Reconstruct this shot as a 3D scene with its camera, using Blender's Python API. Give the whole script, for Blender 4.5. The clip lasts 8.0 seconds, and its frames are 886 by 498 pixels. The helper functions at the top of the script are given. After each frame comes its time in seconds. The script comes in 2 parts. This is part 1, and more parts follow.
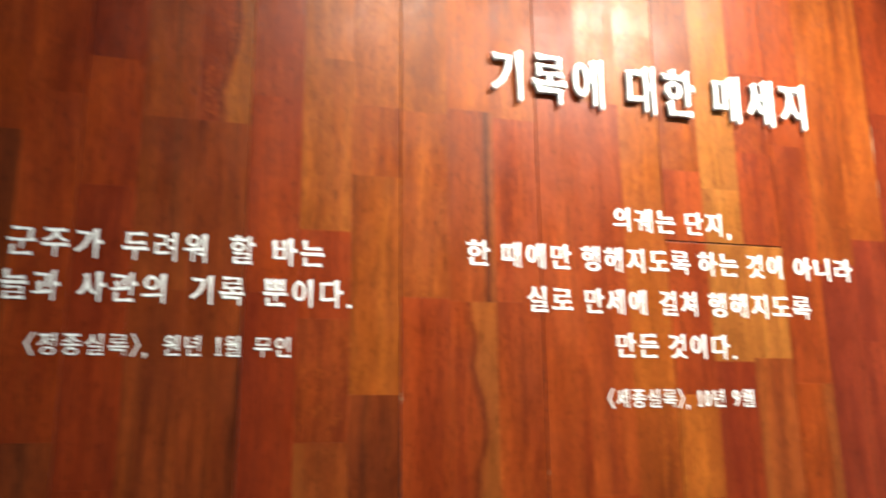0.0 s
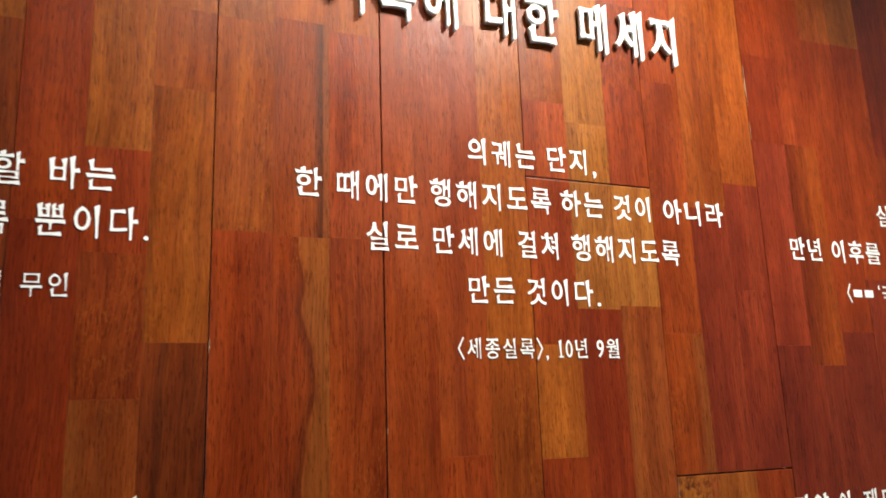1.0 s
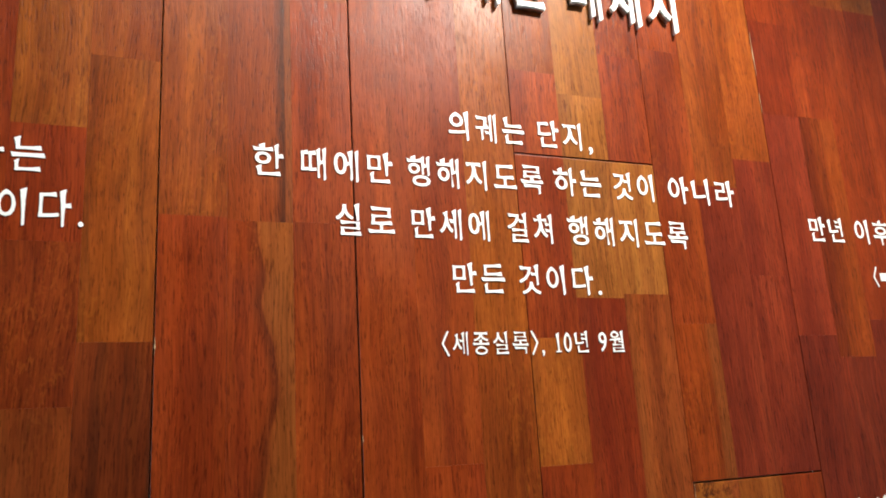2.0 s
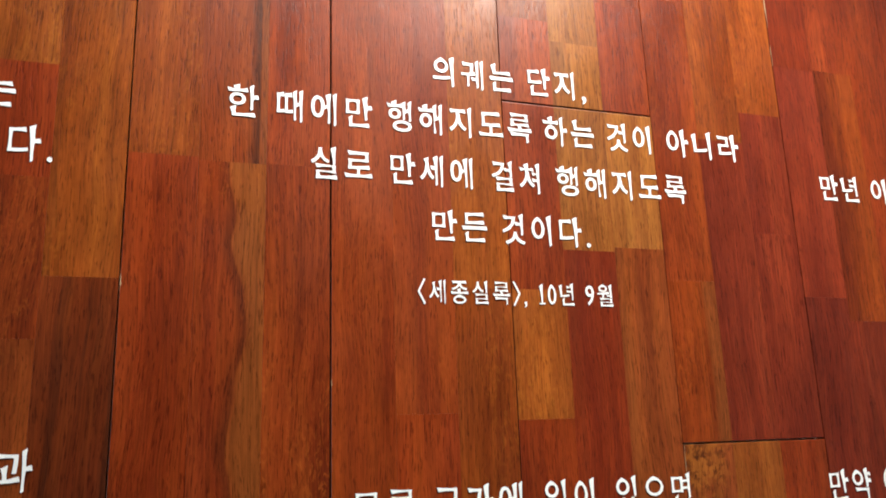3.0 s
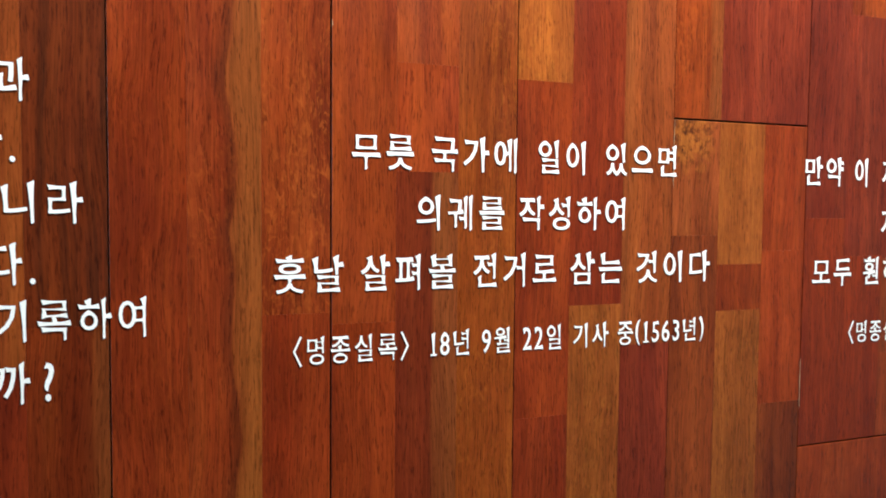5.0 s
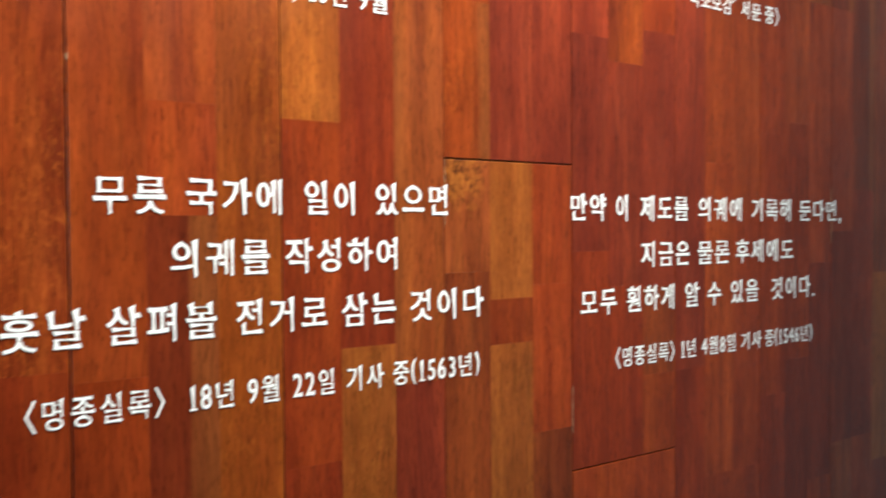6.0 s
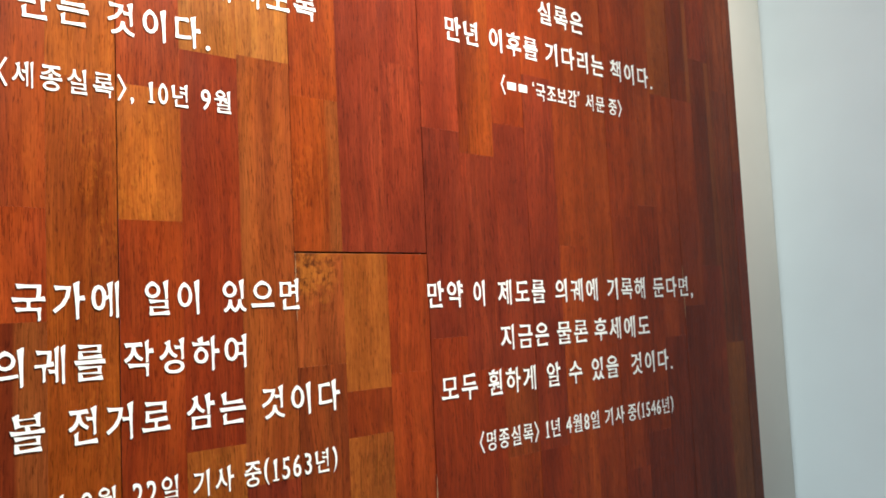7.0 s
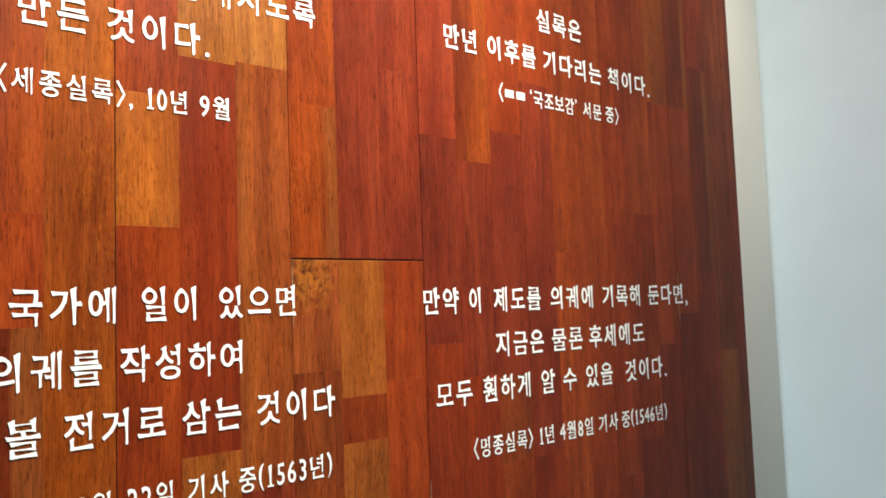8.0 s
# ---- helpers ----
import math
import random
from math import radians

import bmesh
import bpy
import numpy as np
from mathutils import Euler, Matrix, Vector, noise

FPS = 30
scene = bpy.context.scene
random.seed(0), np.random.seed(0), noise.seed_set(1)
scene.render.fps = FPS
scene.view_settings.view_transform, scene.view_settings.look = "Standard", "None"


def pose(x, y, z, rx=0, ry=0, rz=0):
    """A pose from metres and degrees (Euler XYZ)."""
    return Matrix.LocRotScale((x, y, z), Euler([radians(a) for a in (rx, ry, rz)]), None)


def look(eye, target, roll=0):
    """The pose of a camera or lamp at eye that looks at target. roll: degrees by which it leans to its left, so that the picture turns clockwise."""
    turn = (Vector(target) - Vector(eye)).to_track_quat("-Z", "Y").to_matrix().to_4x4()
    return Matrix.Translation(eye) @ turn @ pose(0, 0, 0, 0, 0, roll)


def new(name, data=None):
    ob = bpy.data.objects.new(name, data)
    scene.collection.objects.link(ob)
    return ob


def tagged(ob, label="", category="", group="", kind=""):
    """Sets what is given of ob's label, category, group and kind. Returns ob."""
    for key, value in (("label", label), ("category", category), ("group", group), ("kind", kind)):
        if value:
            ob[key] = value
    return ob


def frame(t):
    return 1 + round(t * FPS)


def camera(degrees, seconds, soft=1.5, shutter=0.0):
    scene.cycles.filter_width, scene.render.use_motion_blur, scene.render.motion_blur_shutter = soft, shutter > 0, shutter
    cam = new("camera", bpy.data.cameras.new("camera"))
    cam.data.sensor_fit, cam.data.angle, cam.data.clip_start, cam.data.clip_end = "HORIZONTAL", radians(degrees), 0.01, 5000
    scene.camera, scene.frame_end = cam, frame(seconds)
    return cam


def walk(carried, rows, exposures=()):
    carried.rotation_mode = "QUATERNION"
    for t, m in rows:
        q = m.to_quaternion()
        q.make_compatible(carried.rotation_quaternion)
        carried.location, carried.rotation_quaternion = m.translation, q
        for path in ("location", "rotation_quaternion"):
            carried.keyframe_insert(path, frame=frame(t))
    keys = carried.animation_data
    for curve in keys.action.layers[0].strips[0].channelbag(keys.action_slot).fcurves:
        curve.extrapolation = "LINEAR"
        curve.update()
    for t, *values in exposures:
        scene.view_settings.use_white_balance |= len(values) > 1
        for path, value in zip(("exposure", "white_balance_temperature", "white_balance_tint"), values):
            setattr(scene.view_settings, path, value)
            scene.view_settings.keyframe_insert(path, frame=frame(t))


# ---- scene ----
cam = camera(59.1, 8.0, soft=1.75, shutter=0.35)
PATH = [
    (0, (-0.21, -0.942, 1.569), (0.32, 0.938, 1.998), -0.6),
    (0.1, (-0.196, -0.932, 1.581), (0.411, 0.933, 1.972), -0.7),
    (0.2, (-0.176, -0.929, 1.566), (0.453, 0.928, 1.964), -0.8),
    (0.3, (-0.144, -0.927, 1.552), (0.478, 0.931, 1.956), -1.1),
    (0.5, (-0.116, -0.9, 1.537), (0.547, 0.945, 1.933), -1.2),
    (1, (-0.081, -0.833, 1.514), (0.666, 0.972, 1.943), -2.0),
    (1.2, (-0.073, -0.804, 1.506), (0.69, 0.994, 1.935), -2.9),
    (2.3, (0.01, -0.742, 1.5), (0.724, 1.063, 1.983), -3.0),
    (2.5, (0.029, -0.741, 1.498), (0.731, 1.073, 1.963), -2.1),
    (3, (0.058, -0.741, 1.455), (0.676, 1.105, 1.915), -1.9),
    (3.2, (0.053, -0.736, 1.446), (0.667, 1.123, 1.855), -1.6),
    (3.5, (0.062, -0.75, 1.399), (0.635, 1.154, 1.61), -1.8),
    (3.7, (0.045, -0.737, 1.376), (0.646, 1.167, 1.491), -1.0),
    (4, (0.037, -0.728, 1.362), (0.677, 1.167, 1.316), -0.6),
    (4.2, (0.046, -0.737, 1.34), (0.674, 1.161, 1.284), -0.5),
    (5.3, (0.0256, -0.7054, 1.3372), (0.7993, 1.1352, 1.2169), 0.63),
    (5.5, (0.0335, -0.7039, 1.3455), (0.8668, 1.1102, 1.2356), 0.43),
    (5.8, (0.068, -0.72, 1.348), (1.067, 1.012, 1.281), 0.2),
    (6, (0.0937, -0.7259, 1.3555), (1.1877, 0.9482, 1.3085), -0.39),
    (6.5, (0.1278, -0.7381, 1.3676), (1.3705, 0.8283, 1.4253), -1.95),
    (7, (0.135, -0.769, 1.369), (1.425, 0.752, 1.514), -2.6),
    (7.5, (0.135, -0.78, 1.365), (1.435, 0.734, 1.5), -2.4),
    (8, (0.132, -0.772, 1.378), (1.43, 0.742, 1.522), -2.0),
]
EXPOSURES = [(0.0, 0.70, 6500, 2), (0.5, 0.20, 6500, 5), (1.0, 0.10, 6500, 6), (2.5, 0.12, 6300, 7), (3.5, 0.32, 6000, 6), (4.0, 0.68, 5850, 5), (5.5, 0.82, 5900, 4), (6.0, 0.84, 6100, 3), (6.5, 0.78, 6350, 3), (8.0, 0.82, 6500, 2)]
walk(cam, [(t, look(eye, target, roll)) for t, eye, target, roll in PATH], EXPOSURES)

# ------------------------------------------------------------------ light
world = bpy.data.worlds.new("world")
world.use_nodes = True
scene.world = world
wn = world.node_tree.nodes
sky = wn.new("ShaderNodeTexSky")
sky.sky_type, sky.sun_disc, sky.sun_elevation, sky.sun_rotation = "NISHITA", False, radians(35), radians(200)
world.node_tree.links.new(sky.outputs[0], wn["Background"].inputs[0])
wn["Background"].inputs[1].default_value = 0.12


def spot(name, eye, target, watts, kelvin_rgb, degrees, blend, radius):
    data = bpy.data.lights.new(name, "SPOT")
    data.energy, data.color, data.spot_size, data.spot_blend, data.shadow_soft_size = watts, kelvin_rgb, radians(degrees), blend, radius
    ob = new(name, data)
    ob.matrix_world = look(eye, target)
    return ob


def area(name, eye, target, watts, rgb, w, h):
    data = bpy.data.lights.new(name, "AREA")
    data.energy, data.color, data.shape, data.size, data.size_y = watts, rgb, "RECTANGLE", w, h
    ob = new(name, data)
    ob.matrix_world = look(eye, target)
    return ob


# the ceiling spotlights that graze the lettering, then an added spot and added daylight
spot("ceiling_spot", (0.75, -0.86, 2.66), (0.43, 0.0, 1.68), 170, (1.0, 0.94, 0.84), 74, 1.0, 0.09)
spot("ceiling_spot", (0.16, -0.86, 2.66), (-0.06, 0.0, 2.16), 42, (1.0, 0.95, 0.88), 56, 1.0, 0.06)
# unseen fill spot, added to brighten the cladding's right end and the strip
spot("ceiling_spot", (1.42, -0.86, 2.66), (1.30, 0.0, 1.84), 36, (1.0, 0.94, 0.85), 54, 1.0, 0.06)
# unseen cool fill, added in the west to light the white east wall
area("window_daylight", (-5.02, -0.75, 1.55), (0.0, -0.75, 1.5), 128, (0.80, 0.925, 1.0), 1.0, 1.6)


# -------------------------------------------------------------- materials
def material(name, rough=0.5):
    m = bpy.data.materials.new(name)
    m.use_nodes = True
    nt = m.node_tree
    b = nt.nodes["Principled BSDF"]
    b.inputs["Roughness"].default_value = rough
    return m, nt, b


def node(nt, kind, **values):
    n = nt.nodes.new(kind)
    for key, value in values.items():
        n.inputs[key].default_value = value
    return n


def ramp(nt, stops, source):
    n = nt.nodes.new("ShaderNodeValToRGB")
    while len(n.color_ramp.elements) < len(stops):
        n.color_ramp.elements.new(0.5)
    for e, (p, c) in zip(n.color_ramp.elements, stops):
        e.position, e.color = p, (*c, 1) if len(c) == 3 else c
    nt.links.new(source, n.inputs[0])
    return n.outputs[0]


def mixed(nt, mode, factor, a, b):
    n = nt.nodes.new("ShaderNodeMix")
    n.data_type, n.blend_type = "RGBA", mode
    for socket, value in ((n.inputs[0], factor), (n.inputs[6], a), (n.inputs[7], b)):
        if isinstance(value, (int, float)):
            socket.default_value = value
        elif isinstance(value, tuple):
            socket.default_value = (*value, 1)
        else:
            nt.links.new(value, socket)
    return n.outputs[2]


def grey(v):
    return (v, v, v)


def wood(name, low, high, streak, streak_amount, fleck, sap=None, knot=None, pale=((0.190, 0.0520, 0.0110), (0.120, 0.0270, 0.0068))):
    """Oiled tropical hardwood with the grain along z: low and high are the two tones of its heart, streak the colour of its bands.
    sap: where across the stave pale sapwood begins, on which side of that it lies, how far its edge wanders, how dark that is and how strong the sapwood, pale its two tones; knot: where a burred knot sits."""
    m, nt, b = material(name, 0.40)
    link = nt.links.new
    coord = nt.nodes.new("ShaderNodeTexCoord")
    info = nt.nodes.new("ShaderNodeObjectInfo")
    shift = node(nt, "ShaderNodeVectorMath")
    shift.operation = "MULTIPLY_ADD"
    link(info.outputs["Random"], shift.inputs[0])
    shift.inputs[1].default_value = (37.0, 53.0, 71.0)
    link(coord.outputs["Object"], shift.inputs[2])

    def noised(scale, detail=3.0, rough=0.5, distort=0.0, vector=None):
        mp = nt.nodes.new("ShaderNodeMapping")
        mp.inputs["Scale"].default_value = scale
        link(vector or shift.outputs[0], mp.inputs[0])
        n = node(nt, "ShaderNodeTexNoise", Scale=1.0, Detail=detail, Roughness=rough, Distortion=distort)
        link(mp.outputs[0], n.inputs["Vector"])
        return n.outputs["Fac"]

    def sums(operation, a, b, c=0.0):
        n = nt.nodes.new("ShaderNodeMath")
        n.operation = operation
        for socket, value in zip(n.inputs, (a, b, c)):
            if isinstance(value, (int, float)):
                socket.default_value = value
            else:
                link(value, socket)
        return n.outputs[0]

    # the grain wanders sideways along the stave
    bend = nt.nodes.new("ShaderNodeCombineXYZ")
    link(sums("MULTIPLY_ADD", noised((12, 1, 4.5), 2), 0.026, -0.013), bend.inputs[0])
    bent = node(nt, "ShaderNodeVectorMath")
    link(shift.outputs[0], bent.inputs[0])
    link(bend.outputs[0], bent.inputs[1])
    warped = bent.outputs[0]
    bands = noised((70, 1, 2.2), 4, 0.62, 0.15, warped)
    tone = noised((17, 1, 2.8), 4, 0.6, 0.25, warped)
    wide = noised((62, 1, 1.9), 4, 0.6, 0.4, warped)
    cloud = noised((22, 1, 14), 4, 0.65, 0.4)
    fibre = noised((700, 1, 22), 3, 0.6, 0.0, warped)
    pores = noised((680, 1, 74), 2, 0.6, 0.3, warped)
    flecks = noised((210, 1, 95), 3, 0.6, 1.2, warped)
    patches = noised((20, 1, 9), 2)
    colour = mixed(nt, "MIX", ramp(nt, [(0.36, grey(0.0)), (0.64, grey(1.0))], tone), low, high)
    colour = mixed(nt, "MIX", ramp(nt, [(0.50, grey(0.0)), (0.70, grey(0.8 * streak_amount))], bands), colour, streak)
    colour = mixed(nt, "MULTIPLY", 1.0, colour, ramp(nt, [(0.30, (0.85, 0.79, 0.82)), (0.50, grey(1.0)), (0.70, (1.14, 1.28, 1.18))], wide))
    colour = mixed(nt, "MULTIPLY", 1.0, colour, ramp(nt, [(0.30, grey(0.84)), (0.70, grey(1.15))], cloud))
    if sap:
        x = nt.nodes.new("ShaderNodeSeparateXYZ")
        link(coord.outputs["Object"], x.inputs[0])
        edge = sums("MULTIPLY_ADD", noised((1, 1, 7.5), 1.4, 0.5, 0.3), sap[2], -0.5 * sap[2])
        away = sums("MULTIPLY", sums("ADD", sums("SUBTRACT", x.outputs[0], sap[0]), edge), sap[1])
        inside = ramp(nt, [(0.0, grey(0.0)), (0.25, grey(0.7 * sap[4])), (0.8, grey(sap[4]))], sums("MULTIPLY_ADD", away, 90.0, 0.0))
        rim = ramp(nt, [(0.0, grey(0.0)), (0.42, grey(sap[3])), (0.5, grey(0.0))], sums("MULTIPLY_ADD", away, 38.0, 0.42))
        sapwood = mixed(nt, "MIX", ramp(nt, [(0.4, grey(0.0)), (0.62, grey(0.7))], bands), *pale)
        colour = mixed(nt, "MIX", inside, colour, sapwood)
        colour = mixed(nt, "MIX", rim, colour, (0.040, 0.011, 0.0040))
    if knot:
        away = node(nt, "ShaderNodeVectorMath")
        away.operation = "SUBTRACT"
        link(coord.outputs["Object"], away.inputs[0])
        away.inputs[1].default_value = (knot[0], 0.0, knot[1])
        far = nt.nodes.new("ShaderNodeVectorMath")
        far.operation = "LENGTH"
        link(away.outputs[0], far.inputs[0])
        lumps = noised((95, 1, 80), 3, 0.6, 0.8)
        near = sums("SUBTRACT", 1.0, sums("MULTIPLY_ADD", lumps, 0.9, sums("MULTIPLY", far.outputs["Value"], 11.5)))
        burr = mixed(nt, "MIX", ramp(nt, [(0.42, grey(0.0)), (0.56, grey(1.0))], noised((110, 1, 90), 4, 0.65, 0.6)), (0.070, 0.0160, 0.0040), (0.270, 0.0800, 0.0120))
        colour = mixed(nt, "MIX", ramp(nt, [(0.0, grey(0.0)), (0.36, grey(0.9))], near), colour, burr)
    colour = mixed(nt, "MULTIPLY", 1.0, colour, ramp(nt, [(0.3, grey(0.70)), (0.7, grey(1.25))], fibre))
    colour = mixed(nt, "MULTIPLY", 1.0, colour, ramp(nt, [(0.34, (0.54, 0.47, 0.45)), (0.45, grey(1.0))], pores))
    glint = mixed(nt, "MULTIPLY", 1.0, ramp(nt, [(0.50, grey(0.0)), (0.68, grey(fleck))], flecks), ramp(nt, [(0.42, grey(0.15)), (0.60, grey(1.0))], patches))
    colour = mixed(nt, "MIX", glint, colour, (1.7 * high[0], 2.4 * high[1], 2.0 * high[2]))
    value = node(nt, "ShaderNodeHueSaturation")
    spread = node(nt, "ShaderNodeMapRange")
    link(info.outputs["Random"], spread.inputs[0])
    spread.inputs[3].default_value, spread.inputs[4].default_value = 0.92, 1.08
    link(spread.outputs[0], value.inputs["Value"])
    link(colour, value.inputs["Color"])
    link(value.outputs[0], b.inputs["Base Color"])
    gloss = ramp(nt, [(0.3, grey(0.28)), (0.7, grey(0.44))], noised((14, 1, 9), 4, 0.6))
    link(gloss, b.inputs["Roughness"])
    bump = node(nt, "ShaderNodeBump", Strength=0.3, Distance=0.0006)
    relief = mixed(nt, "MULTIPLY", 1.0, ramp(nt, [(0.30, grey(0.0)), (0.46, grey(1.0))], pores), fibre)
    link(relief, bump.inputs["Height"])
    link(bump.outputs[0], b.inputs["Normal"])
    b.inputs["Specular IOR Level"].default_value = 0.12
    return m


WOOD = {
    "R": wood("red_brown_wood", (0.144, 0.0172, 0.0038), (0.228, 0.0330, 0.0058), (0.096, 0.0118, 0.0036), 0.55, 0.10),
    "D": wood("dark_red_wood", (0.116, 0.0132, 0.0038), (0.178, 0.0225, 0.0050), (0.072, 0.0098, 0.0036), 0.6, 0.05),
    "P": wood("maroon_wood", (0.120, 0.0152, 0.0060), (0.182, 0.0245, 0.0082), (0.080, 0.0115, 0.0055), 0.55, 0.04),
    "B": wood("dark_streaked_wood", (0.110, 0.0175, 0.0044), (0.188, 0.0350, 0.0070), (0.054, 0.0120, 0.0044), 0.75, 0.06),
    "G": wood("golden_brown_wood", (0.168, 0.0390, 0.0062), (0.252, 0.0660, 0.0108), (0.114, 0.0240, 0.0052), 0.65, 0.14),
    "Y": wood("pale_olive_wood", (0.190, 0.0550, 0.0100), (0.282, 0.0920, 0.0170), (0.130, 0.0340, 0.0076), 0.6, 0.12),
    "M": wood("warm_red_wood", (0.152, 0.0205, 0.0042), (0.242, 0.0395, 0.0066), (0.102, 0.0142, 0.0040), 0.55, 0.13),
    "O": wood("orange_brown_wood", (0.164, 0.0290, 0.0044), (0.260, 0.0560, 0.0074), (0.112, 0.0198, 0.0042), 0.55, 0.18),
    "F": wood("flecked_wood", (0.126, 0.0168, 0.0037), (0.200, 0.0320, 0.0058), (0.086, 0.0120, 0.0035), 0.6, 0.5),
    "S": wood("gold_streaked_wood", (0.134, 0.0168, 0.0038), (0.208, 0.0325, 0.0060), (0.084, 0.0122, 0.0036), 0.6, 0.30, sap=(0.004, 1.0, 0.060, 0.55, 0.7), pale=((0.230, 0.0700, 0.0125), (0.150, 0.0390, 0.0076))),
    "E": wood("gold_edged_wood", (0.145, 0.0207, 0.0032), (0.235, 0.0386, 0.0054), (0.098, 0.0140, 0.0030), 0.5, 0.32, sap=(0.013, 1.0, 0.010, 0.15, 0.75)),
    "L": wood("pale_edged_wood", (0.145, 0.0262, 0.0056), (0.220, 0.0460, 0.0086), (0.098, 0.0180, 0.0050), 0.6, 0.10, sap=(-0.018, -1.0, 0.012, 0.0, 0.45)),
    "A": wood("amber_wood", (0.183, 0.0385, 0.0056), (0.280, 0.0670, 0.0090), (0.126, 0.0255, 0.0048), 0.5, 0.22),
    "Q": wood("banded_amber_wood", (0.150, 0.0290, 0.0042), (0.246, 0.0560, 0.0072), (0.072, 0.0150, 0.0040), 0.85, 0.16),
    "V": wood("dark_brown_wood", (0.086, 0.0140, 0.0038), (0.150, 0.0265, 0.0056), (0.028, 0.0078, 0.0034), 0.92, 0.05),
    "H": wood("half_gold_maroon_wood", (0.100, 0.0135, 0.0042), (0.160, 0.0225, 0.0055), (0.064, 0.0098, 0.0038), 0.6, 0.06, sap=(0.004, 1.0, 0.006, 0.15, 0.75)),
    "T": wood("thin_gold_edged_wood", (0.098, 0.0130, 0.0032), (0.158, 0.0235, 0.0042), (0.058, 0.0095, 0.0030), 0.7, 0.06, sap=(0.0175, 1.0, 0.006, 0.3, 0.7)),
    "C": wood("dark_rimmed_brown_wood", (0.135, 0.0215, 0.0048), (0.205, 0.0370, 0.0066), (0.085, 0.0150, 0.0042), 0.6, 0.10, sap=(0.023, 1.0, 0.007, 0.85, 0.8)),
    "N": wood("dark_sided_red_wood", (0.135, 0.0200, 0.0036), (0.205, 0.0350, 0.0052), (0.080, 0.0120, 0.0032), 0.6, 0.08, sap=(-0.008, -1.0, 0.010, 0.0, 0.5), pale=((0.082, 0.0100, 0.0040), (0.060, 0.0085, 0.0034))),
    "K": wood("knotty_golden_wood", (0.150, 0.0290, 0.0066), (0.222, 0.0480, 0.0105), (0.090, 0.0170, 0.0052), 0.7, 0.12, knot=(-0.014, 0.046)),
}


def plain(name, rgb, rough, mottle=0.06, bump=0.1, grain=180.0):
    m, nt, b = material(name, rough)
    coord = nt.nodes.new("ShaderNodeTexCoord")
    big = node(nt, "ShaderNodeTexNoise", Scale=2.3, Detail=4.0)
    fine = node(nt, "ShaderNodeTexNoise", Scale=grain, Detail=3.0)
    for n in (big, fine):
        nt.links.new(coord.outputs["Object"], n.inputs["Vector"])
    c = mixed(nt, "MULTIPLY", 1.0, rgb, ramp(nt, [(0.3, grey(1 - mottle)), (0.7, grey(1 + mottle))], big.outputs["Fac"]))
    nt.links.new(c, b.inputs["Base Color"])
    bp = node(nt, "ShaderNodeBump", Strength=bump, Distance=0.0008)
    nt.links.new(fine.outputs["Fac"], bp.inputs["Height"])
    nt.links.new(bp.outputs[0], b.inputs["Normal"])
    return m


WHITE_WALL = plain("white_emulsion_paint", (0.74, 0.76, 0.76), 0.6)
GREY_STRIP = plain("grey_plaster", (0.78, 0.74, 0.68), 0.65)
CEILING = plain("ceiling_paint", (0.20, 0.20, 0.20), 0.8)
DARK_WALL = plain("charcoal_paint", (0.09, 0.09, 0.095), 0.7)
FLOOR = plain("dark_vinyl_floor", (0.10, 0.09, 0.08), 0.45)
SUBSTRATE = plain("plywood_core", (0.030, 0.012, 0.007), 0.8)
FOAM = plain("white_foam_board", (0.86, 0.86, 0.85), 0.55, 0.03, 0.12, 900.0)
ACRYLIC = plain("white_acrylic", (0.88, 0.88, 0.87), 0.4, 0.03, 0.05, 900.0)


# ---------------------------------------------------------------- builders
def part(name, bm, mat, parent=None, label="", at=(0, 0, 0)):
    me = bpy.data.meshes.new(name)
    bm.to_mesh(me)
    bm.free()
    me.materials.append(mat)
    ob = new(name, me)
    ob.location = at
    ob.parent = parent
    if label:
        ob["label"] = label
    return ob


def box(x0, x1, y0, y1, z0, z1, bevel=0.0):
    bm = bmesh.new()
    bmesh.ops.create_cube(bm, size=1.0, matrix=Matrix.LocRotScale(((x0 + x1) / 2, (y0 + y1) / 2, (z0 + z1) / 2), None, (x1 - x0, y1 - y0, z1 - z0)))
    if bevel:
        bmesh.ops.bevel(bm, geom=bm.edges[:], offset=bevel, segments=1, affect="EDGES")
    return bm


def stave_mesh(w, h, left, right, top, bottom, thick=0.004, ease=0.0003):
    """A wear-layer stave, centred on x and z, its face at y = 0; the sides that lie on a board's edge are eased."""
    x0, x1, z0, z1 = -w / 2, w / 2, -h / 2, h / 2
    fx0, fx1 = x0 + (ease if left else 0), x1 - (ease if right else 0)
    fz0, fz1 = z0 + (ease if bottom else 0), z1 - (4 * ease if top else 0)
    verts = [(x0, thick, z0), (x1, thick, z0), (x1, thick, z1), (x0, thick, z1)]
    verts += [(x0, ease, z0), (x1, ease, z0), (x1, ease, z1), (x0, ease, z1)]
    verts += [(fx0, 0, fz0), (fx1, 0, fz0), (fx1, 0, fz1), (fx0, 0, fz1)]
    faces = [(3, 2, 1, 0)]
    for a in (0, 4):
        for k in range(4):
            n = (k + 1) % 4
            faces.append((a + k, a + n, a + 4 + n, a + 4 + k))
    faces.append((8, 9, 10, 11))
    me = bpy.data.meshes.new("stave")
    me.from_pydata(verts, [], faces)
    return me


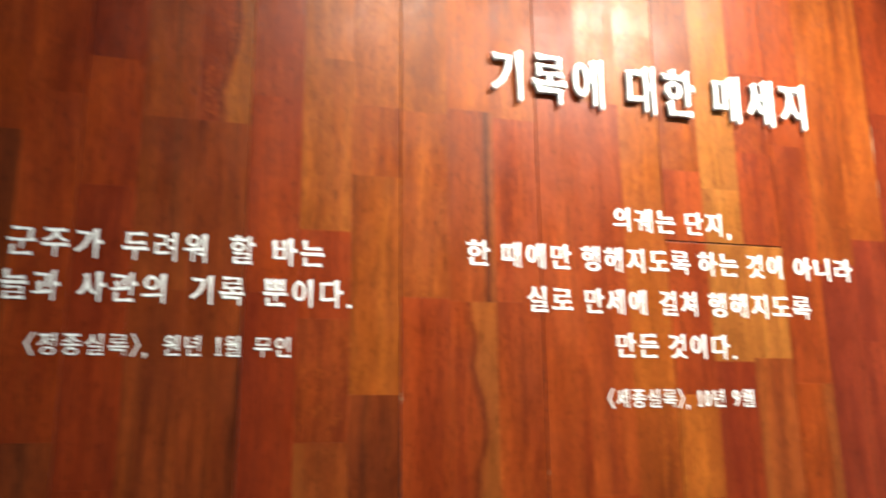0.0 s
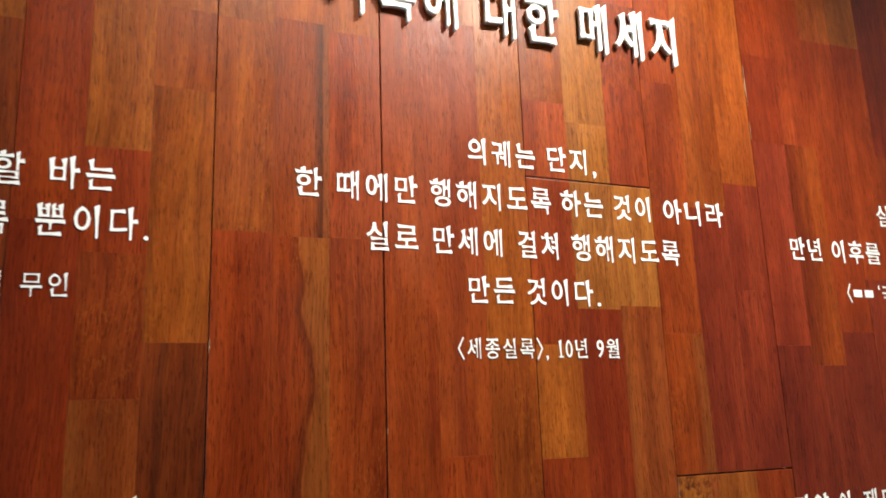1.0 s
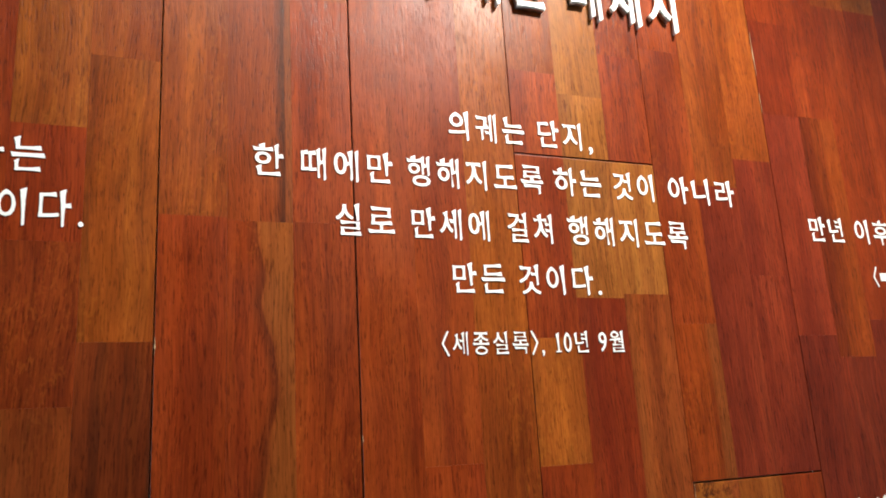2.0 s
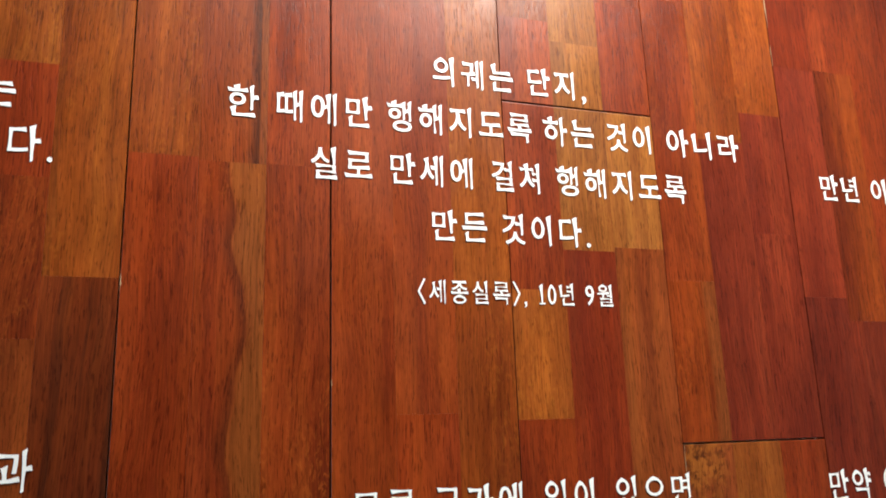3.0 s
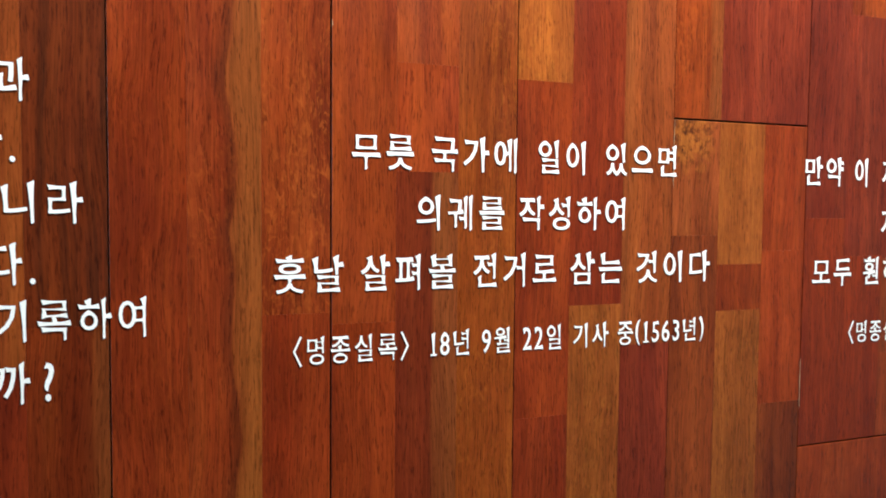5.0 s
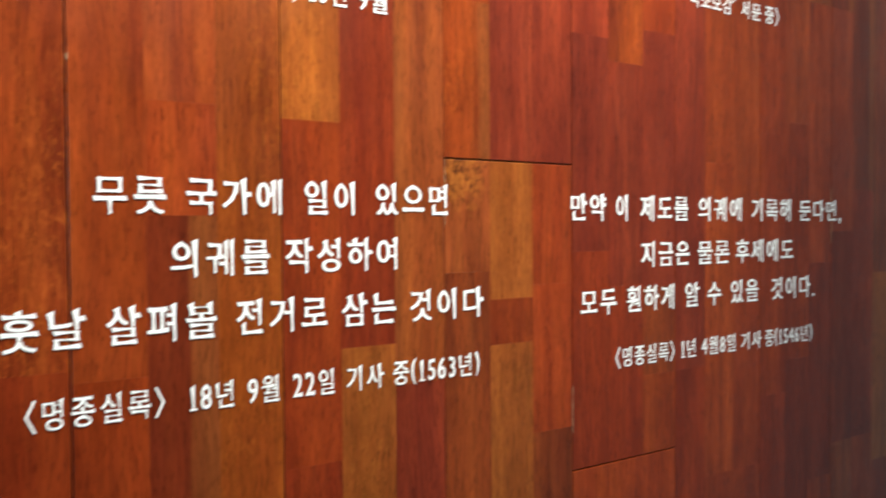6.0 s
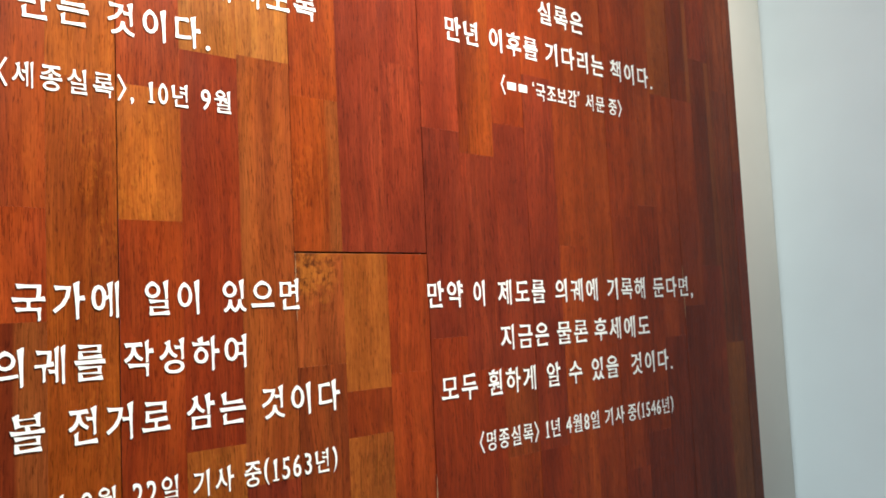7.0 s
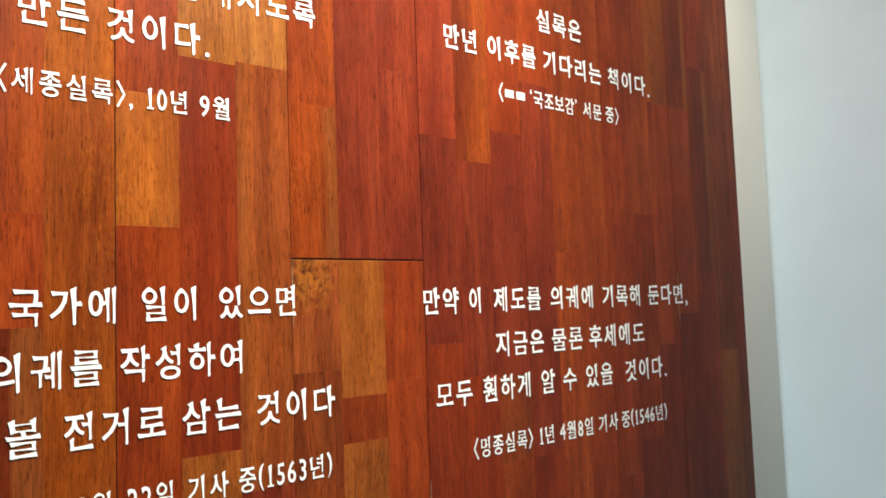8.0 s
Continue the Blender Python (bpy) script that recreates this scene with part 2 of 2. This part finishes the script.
# -------------------------------------------------------------- structure
ROOM_W, ROOM_E, ROOM_S, TOP = -5.0, 1.70, -3.2, 2.72
CLAD = 0.014
wall_north = tagged(part("wall_north", box(ROOM_W, ROOM_E + 0.15, CLAD, 0.2, 0, TOP), GREY_STRIP), "grey plastered wall clad with red-brown hardwood boards", "wall", kind="structure")
tagged(part("wall_east", box(ROOM_E, ROOM_E + 0.15, ROOM_S, CLAD, 0, TOP), WHITE_WALL), "plain white painted side wall beside the wood cladding", "wall", kind="structure")
# the opening in this unseen wall is added to seat the cool fill lamp
bm = box(ROOM_W - 0.15, ROOM_W, ROOM_S, -1.30, 0, TOP)
for y0, y1, z0, z1 in ((-0.2, 0.2, 0, TOP), (-1.30, -0.2, 0, 0.7), (-1.30, -0.2, 2.4, TOP)):
    bmesh.ops.create_cube(bm, size=1.0, matrix=Matrix.LocRotScale((ROOM_W - 0.075, (y0 + y1) / 2, (z0 + z1) / 2), None, (0.15, y1 - y0, z1 - z0)))
tagged(part("wall_west", bm, DARK_WALL), "plain dark painted wall with an opening added for the daylight fill", "wall", kind="structure")
tagged(part("wall_south", box(ROOM_W - 0.15, ROOM_E + 0.15, ROOM_S - 0.15, ROOM_S, 0, TOP), DARK_WALL), "plain dark painted wall", "wall", kind="structure")
tagged(part("floor", box(ROOM_W - 0.15, ROOM_E + 0.15, ROOM_S - 0.15, 0.2, -0.1, 0), FLOOR), "plain dark floor", "floor", kind="structure")
tagged(part("ceiling", box(ROOM_W - 0.15, ROOM_E + 0.15, ROOM_S - 0.15, 0.2, TOP, TOP + 0.1), CEILING), "plain grey ceiling", "ceiling", kind="structure")


# --------------------------------------------------------------- lettering
GLYPHS = {}


def brush(curve):
    """Gives the plain strokes of a character brush ends: flagged heads and narrowed feet on uprights, slanted ends on level strokes, a waist between the ends, and a peak on rings."""
    every = [Vector(p.co) for spline in curve.splines for p in spline.bezier_points]
    for spline in curve.splines:
        pts = spline.bezier_points
        n = len(pts)
        if n < 4:
            continue
        co = [Vector(p.co) for p in pts]
        inside = sum(co[i - 1].x * co[i].y - co[i].x * co[i - 1].y for i in range(n)) / 2
        moves, waists = {}, {}
        round_one = all(p.handle_left_type != "VECTOR" for p in pts)
        for i in range(n):
            d = co[(i + 1) % n] - co[i]
            if d.length > 0.15 and min(abs(d.x), abs(d.y)) < 0.01 and not round_one:
                waists[i] = Vector((-d.y, d.x, 0)).normalized() * (0.020 if abs(d.x) < abs(d.y) else 0.016)
        for i in range(n):
            j, before, after = (i + 1) % n, co[i - 1], co[(i + 2) % n]
            a, b = co[i], co[j]
            d = b - a
            if not 0.045 < d.length < 0.125:
                continue
            if abs(d.y) < 0.006:
                left, right = (i, j) if a.x < b.x else (j, i)
                if min(a.y - before.y, b.y - after.y) > 0.07:
                    crowded = any(0.012 < co[left].x - p.x < 0.13 and abs(p.y - a.y) < 0.22 for p in every)
                    moves[left], moves[right] = (-0.014 if crowded else -0.062, -0.030), (0.002, 0.026)
                elif min(before.y - a.y, after.y - b.y) > 0.07:
                    moves[left], moves[right] = (0.016, -0.012), (-0.014, 0.014)
            elif abs(d.x) < 0.006:
                low, high = (i, j) if a.y < b.y else (j, i)
                if min(a.x - before.x, b.x - after.x) > 0.07:
                    moves[low], moves[high] = (0.010, -0.004), (-0.014, 0.034)
                elif min(before.x - a.x, after.x - b.x) > 0.07:
                    moves[low], moves[high] = (0.026, -0.004), (-0.012, 0.030)
        for i, (dx, dy) in moves.items():
            p, step = pts[i], Vector((dx, dy, 0))
            p.handle_left_type = p.handle_right_type = "FREE"
            hl, hr = Vector(p.handle_left), Vector(p.handle_right)
            p.co = co[i] + step
            p.handle_left, p.handle_right = hl + step, hr + step
        for i, inward in waists.items():
            p, q = pts[i], pts[(i + 1) % n]
            for one in (p, q):
                one.handle_left_type = one.handle_right_type = "FREE"
            a, b = Vector(p.co), Vector(q.co)
            p.handle_right, q.handle_left = a.lerp(b, 0.3) + inward, a.lerp(b, 0.7) + inward
        if round_one and inside > 0.01:
            top = max(range(n), key=lambda i: co[i].y)
            if not any(abs(p.x - co[top].x) < 0.16 and 0.005 < p.y - co[top].y < 0.14 for p in every):
                p = pts[top]
                p.handle_left_type = p.handle_right_type = "FREE"
                hl, hr, step = Vector(p.handle_left), Vector(p.handle_right), Vector((-0.012, 0.034, 0))
                p.co = co[top] + step
                p.handle_left, p.handle_right = co[top].lerp(hl, 0.5) + 0.4 * step, co[top].lerp(hr, 0.5) + 0.4 * step


def glyph(ch, bold, heavy, depth=1.0):
    """The mesh of one character of the built-in font, one em high, standing in the x-z plane with its back at y = 0, and its box."""
    key = (ch, bold, heavy)
    if key not in GLYPHS:
        curve = bpy.data.curves.new("letter", "FONT")
        curve.body, curve.size, curve.offset, curve.extrude, curve.resolution_u = ch, 1.0, bold, 0.5, 3
        ob = new("letter", curve)
        brushed = ob.evaluated_get(bpy.context.evaluated_depsgraph_get()).to_curve(bpy.context.evaluated_depsgraph_get()).copy()
        brush(brushed)
        bpy.data.objects.remove(ob)
        bpy.data.curves.remove(curve)
        curve = brushed
        curve.dimensions, curve.fill_mode = "2D", "BOTH"
        curve.offset, curve.extrude, curve.resolution_u = bold, 0.5, 3
        ob = new("letter", curve)
        me = bpy.data.meshes.new_from_object(ob.evaluated_get(bpy.context.evaluated_depsgraph_get()))
        bpy.data.objects.remove(ob)
        bpy.data.curves.remove(curve)
        me.name = "letter"
        co = np.empty(len(me.vertices) * 3)
        me.vertices.foreach_get("co", co)
        co = co.reshape(-1, 3)
        co = np.stack([co[:, 0], (-co[:, 2] - 0.5) * depth, co[:, 1]], 1)
        bm = bmesh.new()
        bm.from_mesh(me)
        for v, place in zip(bm.verts, co.tolist()):
            v.co = place
        bmesh.ops.remove_doubles(bm, verts=bm.verts[:], dist=0.0004)
        if ch == "1":
            # the foot of the numeral
            mid, low = float(co[:, 0].max()) - 0.055, float(co[:, 2].min())
            bmesh.ops.create_cube(bm, size=1.0, matrix=Matrix.LocRotScale((mid, -0.49 * depth, low + 0.026), None, (0.29, 0.98 * depth, 0.052)))
        if heavy > 0.003:
            # upright strokes are heavier than level ones: the outline is laid three times, side by side
            first = bm.verts[:] + bm.edges[:] + bm.faces[:]
            for dx, dz, f in ((-heavy, 0.003, 0.985), (heavy, -0.003, 0.97)):
                for v in [g for g in bmesh.ops.duplicate(bm, geom=first)["geom"] if isinstance(g, bmesh.types.BMVert)]:
                    v.co = (v.co.x + dx, v.co.y * f, v.co.z + dz)
        bm.to_mesh(me)
        bm.free()
        GLYPHS[key] = me, co[:, 0].min(), co[:, 0].max(), co[:, 2].min(), co[:, 2].max()
    return GLYPHS[key]


def advance(ch):
    if "가" <= ch <= "힣" or ch == "▮":
        return 1.0
    return {".": 0.36, ",": 0.34, "(": 0.36, ")": 0.36, "〈": 0.5, "〉": 0.5, "‘": 0.3, "’": 0.3, "?": 0.72, "1": 0.5}.get(ch, 0.58)


def write(parent, word, x0, x1, z, h, bold, depth, mat):
    """One word between x0 and x1, its characters h high round the height z, each a piece of its own."""
    total = sum(advance(ch) for ch in word)
    cell = (x1 - x0) / (total - 0.09)
    x = x0 - 0.045 * cell
    em = h / 0.90
    for ch in word:
        a = advance(ch) * cell
        if ch == "▮":
            part("bar", box(x + 0.14 * a, x + 0.86 * a, -depth, 0, z - 0.2 * h, z + 0.2 * h), mat, parent)
            x += a
            continue
        me, gx0, gx1, gz0, gz1 = glyph(ch, 0.002 + 0.25 * bold, bold)
        if not me.materials:
            me.materials.append(mat)
        kind = "numeral" if ch.isdigit() else "bracket" if ch in "()〈〉" else "punctuation_mark" if ch in ".,?‘’" else "letter"
        ob = new(kind, me)
        ob.parent = parent
        sx, sz = 0.965 * cell, 0.945 * em
        if advance(ch) == 1.0:
            px, pz = x + 0.5 * (a - 0.92 * sx), z - 0.375 * sz
        else:
            if ch.isdigit():
                sz = 0.86 * h / (gz1 - gz0)
            elif ch in "()〈〉":
                sz = 1.05 * h / (gz1 - gz0)
                sx = min(sx, 0.72 * a / (gx1 - gx0))
            elif ch == "?":
                sz = 0.92 * h / (gz1 - gz0)
            px = x + a / 2 - sx * (gx0 + gx1) / 2
            pz = z - 0.375 * em - 0.04 * em if ch in ".," else z - sz * (gz0 + gz1) / 2
            if ch in "‘’":
                pz = z + 0.5 * h - sz * gz1
        ob.matrix_basis = Matrix.LocRotScale((px, -0.0004, pz), None, (sx, depth, sz))
        x += a


def inscription(lines, label, bold, depth=0.0009, mat=ACRYLIC, name="inscription"):
    base = tagged(new(name), label, "lettering", "white lettering on the wall")
    for z, h, weight, words in lines:
        for word, x0, x1 in words:
            write(base, word, x0, x1, z, h, bold * weight, depth, mat)
    return base


inscription([(2.032, 0.075, 1, [("기록에", 0.122, 0.298), ("대한", 0.326, 0.441), ("메세지", 0.469, 0.640)])],
            "thick white raised letters of the heading on the wooden wall", 0.005, 0.010, FOAM, "heading")
inscription([
    (1.770, 0.035, 1, [("군주가", -0.447, -0.347), ("두려워", -0.328, -0.230), ("할", -0.209, -0.178), ("바는", -0.159, -0.095)]),
    (1.7205, 0.035, 1, [("하늘과", -0.481, -0.388), ("사관의", -0.371, -0.273), ("기록", -0.251, -0.188), ("뿐이다.", -0.168, -0.060)]),
    (1.6555, 0.025, 0.1, [("〈정종실록〉,", -0.418, -0.292), ("원년", -0.276, -0.233), ("1월", -0.220, -0.189), ("무인", -0.176, -0.131)]),
], "white flat letters of a three-line quotation on the wooden wall", 0.0065)
inscription([
    (1.8385, 0.035, 1, [("의궤는", 0.299, 0.396), ("단지,", 0.410, 0.487)]),
    (1.781, 0.035, 1, [("한", 0.086, 0.119), ("때에만", 0.133, 0.234), ("행해지도록", 0.248, 0.415), ("하는", 0.427, 0.493), ("것이", 0.507, 0.570), ("아니라", 0.586, 0.690)]),
    (1.723, 0.035, 1, [("실로", 0.168, 0.234), ("만세에", 0.249, 0.345), ("걸쳐", 0.362, 0.424), ("행해지도록", 0.439, 0.609)]),
    (1.6645, 0.034, 1, [("만든", 0.292, 0.357), ("것이다.", 0.371, 0.479)]),
    (1.595, 0.025, 0.1, [("〈세종실록〉,", 0.277, 0.398), ("10년", 0.409, 0.454), ("9월", 0.465, 0.501)]),
], "white flat letters of a five-line quotation under the heading", 0.0065)
inscription([
    (1.389, 0.035, 1, [("무릇", 0.208, 0.272), ("국가에", 0.287, 0.383), ("일이", 0.402, 0.463), ("있으면", 0.482, 0.577)]),
    (1.3315, 0.035, 1, [("의궤를", 0.272, 0.368), ("작성하여", 0.382, 0.513)]),
    (1.274, 0.035, 1, [("훗날", 0.136, 0.203), ("살펴볼", 0.217, 0.316), ("전거로", 0.332, 0.428), ("삼는", 0.442, 0.508), ("것이다", 0.523, 0.623)]),
    (1.203, 0.027, 0.1, [("〈명종실록〉", 0.154, 0.267), ("18년", 0.287, 0.332), ("9월", 0.343, 0.377), ("22일", 0.389, 0.436), ("기사", 0.447, 0.492), ("중(1563년)", 0.502, 0.616)]),
], "white flat letters of a four-line quotation on the wooden wall", 0.0065)
inscription([
    (1.802, 0.036, 1, [("실록은", 0.992, 1.098)]),
    (1.7405, 0.035, 1, [("만년", 0.805, 0.870), ("이후를", 0.886, 0.989), ("기다리는", 1.003, 1.144), ("책이다.", 1.159, 1.277)]),
    (1.678, 0.027, 0.1, [("〈▮▮", 0.907, 0.963), ("‘국조보감’", 0.972, 1.079), ("서문", 1.092, 1.140), ("중〉", 1.149, 1.185)]),
], "white flat letters of a three-line quotation near the white wall", 0.0065)
inscription([
    (1.3835, 0.035, 1, [("만약", 0.755, 0.818), ("이", 0.834, 0.860), ("제도를", 0.880, 0.977), ("의궤에", 0.996, 1.098), ("기록해", 1.117, 1.220), ("둔다면,", 1.238, 1.358)]),
    (1.322, 0.035, 1, [("지금은", 0.881, 0.980), ("물론", 0.995, 1.067), ("후세에도", 1.080, 1.224)]),
    (1.263, 0.035, 1, [("모두", 0.772, 0.837), ("훤하게", 0.854, 0.950), ("알", 0.968, 1.000), ("수", 1.016, 1.049), ("있을", 1.068, 1.136), ("것이다.", 1.166, 1.283)]),
    (1.188, 0.027, 0.1, [("〈명종실록〉", 0.834, 0.948), ("1년", 0.960, 0.994), ("4월8일", 1.005, 1.083), ("기사", 1.093, 1.143), ("중(1546년)", 1.151, 1.275)]),
], "white flat letters of a four-line quotation near the white wall", 0.0065)
inscription([
    (1.4365, 0.035, 1, [("들과", -0.119, -0.056)]),
    (1.387, 0.035, 1, [("다.", -0.103, -0.066)]),
    (1.338, 0.035, 1, [("아니라", -0.113, -0.018)]),
    (1.288, 0.035, 1, [("니다.", -0.121, -0.053)]),
    (1.241, 0.035, 1, [("기록하여", -0.086, 0.033)]),
    (1.190, 0.035, 1, [("니까?", -0.122, -0.036)]),
], "white flat letters of a six-line quotation on the wooden wall", 0.0065)


# --------------------------------------- the cladding, board by board
BOARD, STRIP, EDGE = 0.19, 0.19 / 3, 1.552
# half the width of the joint at the left side of each board
GAPS = {0: 0.0006, 1: 0.0008, 2: 0.0004, 3: 0.0002, 4: 0.0004}
# staves of each third of a board, from the ceiling down: the tone, and the height at which it ends
STAVES = {
    -8: "R 1.9 B 1.62 R 1.2", -7: "R 1.95 R 1.55 B 1.1", -6: "D 2.0 R 1.84 D 1.5 D 1.1",
    -5: "B 1.93 B 1.72 B 1.45 D 1.0", -4: "S 1.93 B 1.72 V 1.3 D 0.9", -3: "M 1.97 R 1.72 D 1.25 D 0.9",
    -2: "A 2.03 A 1.80 R 1.69 F 1.545 L 1.2 D 0.9", -1: "A 1.97 O 1.875 Q 1.60 V 1.235 T 0.96", 0: "A 1.968 O 1.72 R 1.05",
    1: "O 1.977 C 1.717 S 0.92", 2: "O 1.97 M 1.718 F 1.238 R 0.95", 3: "M 1.227 R 0.92",
    4: "A 2.008 M 1.474 R 1.371 H 1.0", 5: "A 2.12 A 1.60 O 1.00 R 0.7", 6: "O 1.917 M 1.812 M 1.60 A 1.466 R 1.12",
    7: "Y 1.893 Y 1.812 Y 1.645 D 1.235 G 0.93", 8: "M 2.08 F 1.953 R 1.812 Y 1.65 L 1.19 P 0.9", 9: "M 1.97 M 1.615 E 1.436 K 1.308 B 1.0",
    10: "O 1.79 P 1.436 G 1.275 M 1.222 G 0.9", 11: "O 1.83 P 1.676 P 1.436 R 1.29 R 1.11 B 0.9",
    12: "R 2.04 D 1.90 P 1.60 P 1.328 D 1.053 R 0.8", 13: "R 1.902 N 1.572 P 1.282 D 1.053 R 0.7", 14: "O 2.083 R 1.791 R 1.62 P 1.279 B 1.16 M 1.053 R 0.8",
    15: "G 2.085 R 1.70 P 1.16 D 0.9", 16: "P 1.90 M 1.45 M 1.0", 17: "M 1.78 M 1.38 R 1.0",
    18: "O 1.9 R 1.50 R 1.1", 19: "O 1.95 M 1.52 R 1.15 D 0.9", 20: "O 1.716 R 1.3 D 0.95",
    21: "T 1.716 R 1.35 D 1.0", 22: "R 1.8 T 1.42 D 1.0", 23: "B 1.75 B 1.278 G 0.95", 24: "B 1.6 D 1.2 B 0.9",
}
# heights of the butt joints between boards, column by column
BUTTS = {-1: [2.30], 0: [2.56], 1: [2.19], 2: [1.812], 3: [1.436], 4: [1.053], 5: [0.68]}
dice = random.Random(7)
first = -14
for k in range(first, 9):
    left, right = k * BOARD + GAPS.get(k, 0.0002), min((k + 1) * BOARD - GAPS.get(k + 1, 0.0002), EDGE)
    butts = BUTTS.get(k, [dice.uniform(0.3, 0.85)])
    levels = [TOP, *butts, 0.0]
    for top, bottom in zip(levels, levels[1:]):
        board = part("board", box(left + 0.0005, right - 0.0005, 0.004, CLAD, bottom + 0.0008, top - 0.0008), SUBSTRATE, wall_north)
        for n in range(3):
            c = 3 * k + n
            x0, x1 = max(c * STRIP, left), min((c + 1) * STRIP, right)
            if x1 - x0 < 0.004:
                continue
            words = STAVES.get(c, "").split()
            ends = list(zip(words[::2], map(float, words[1::2])))
            z = ends[-1][1] if ends else TOP
            if not ends:
                ends = [(dice.choice("RDBRRRO"), TOP - dice.uniform(0.2, 0.5))]
                z = ends[0][1]
            while z > 0.12:
                z = max(0.0, z - dice.uniform(0.28, 0.5))
                ends.append((dice.choice("RDBRRRO"), z if z > 0.12 else 0.0))
            above = TOP
            for tone, end in ends:
                z1, z0 = min(above, top), max(end, bottom)
                above = end
                if z1 - z0 < 0.01:
                    continue
                at_top, at_bottom = z1 == top, z0 == bottom
                z1, z0 = z1 - (0.0008 if at_top else 0.00002), z0 + (0.0011 if at_bottom else 0.00002)
                me = stave_mesh(x1 - x0 - 0.0001, z1 - z0, n == 0, n == 2, at_top, at_bottom)
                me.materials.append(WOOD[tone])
                stave = new("stave", me)
                stave.parent = board
                stave.location = ((x0 + x1) / 2, 0, (z0 + z1) / 2)


# splintered, pale edges along a few joints of the boards
def splinter(x, z0, z1, wide):
    bm = bmesh.new()
    count = 9
    rows = []
    for i in range(count):
        z = z0 + (z1 - z0) * i / (count - 1)
        w = wide * (0.15 + 0.85 * dice.random()) * math.sin(math.pi * (i + 0.4) / count)
        dx = dice.uniform(-0.3, 0.3) * wide
        rows.append([bm.verts.new((x + dx - w, -0.0001, z)), bm.verts.new((x + dx, -0.0005, z)), bm.verts.new((x + dx + w, -0.0001, z))])
    for a, c in zip(rows, rows[1:]):
        for i in range(2):
            bm.faces.new((a[i], a[i + 1], c[i + 1], c[i]))
    part("splinter", bm, SPLINTER, wall_north)


SPLINTER = plain("raw_splintered_wood", (0.42, 0.26, 0.14), 0.8, 0.3, 0.3, 600.0)
for x, z0, z1, wide in ((0.761, 1.955, 2.02, 0.0011), (0.7605, 1.90, 1.93, 0.0007), (0.001, 1.588, 1.604, 0.0009), (0.191, 1.50, 1.508, 0.0007),
                        (0.7605, 1.10, 1.16, 0.0005), (1.3305, 1.33, 1.42, 0.0007), (0.571, 1.36, 1.435, 0.0008)):
    splinter(x, z0, z1, wide)
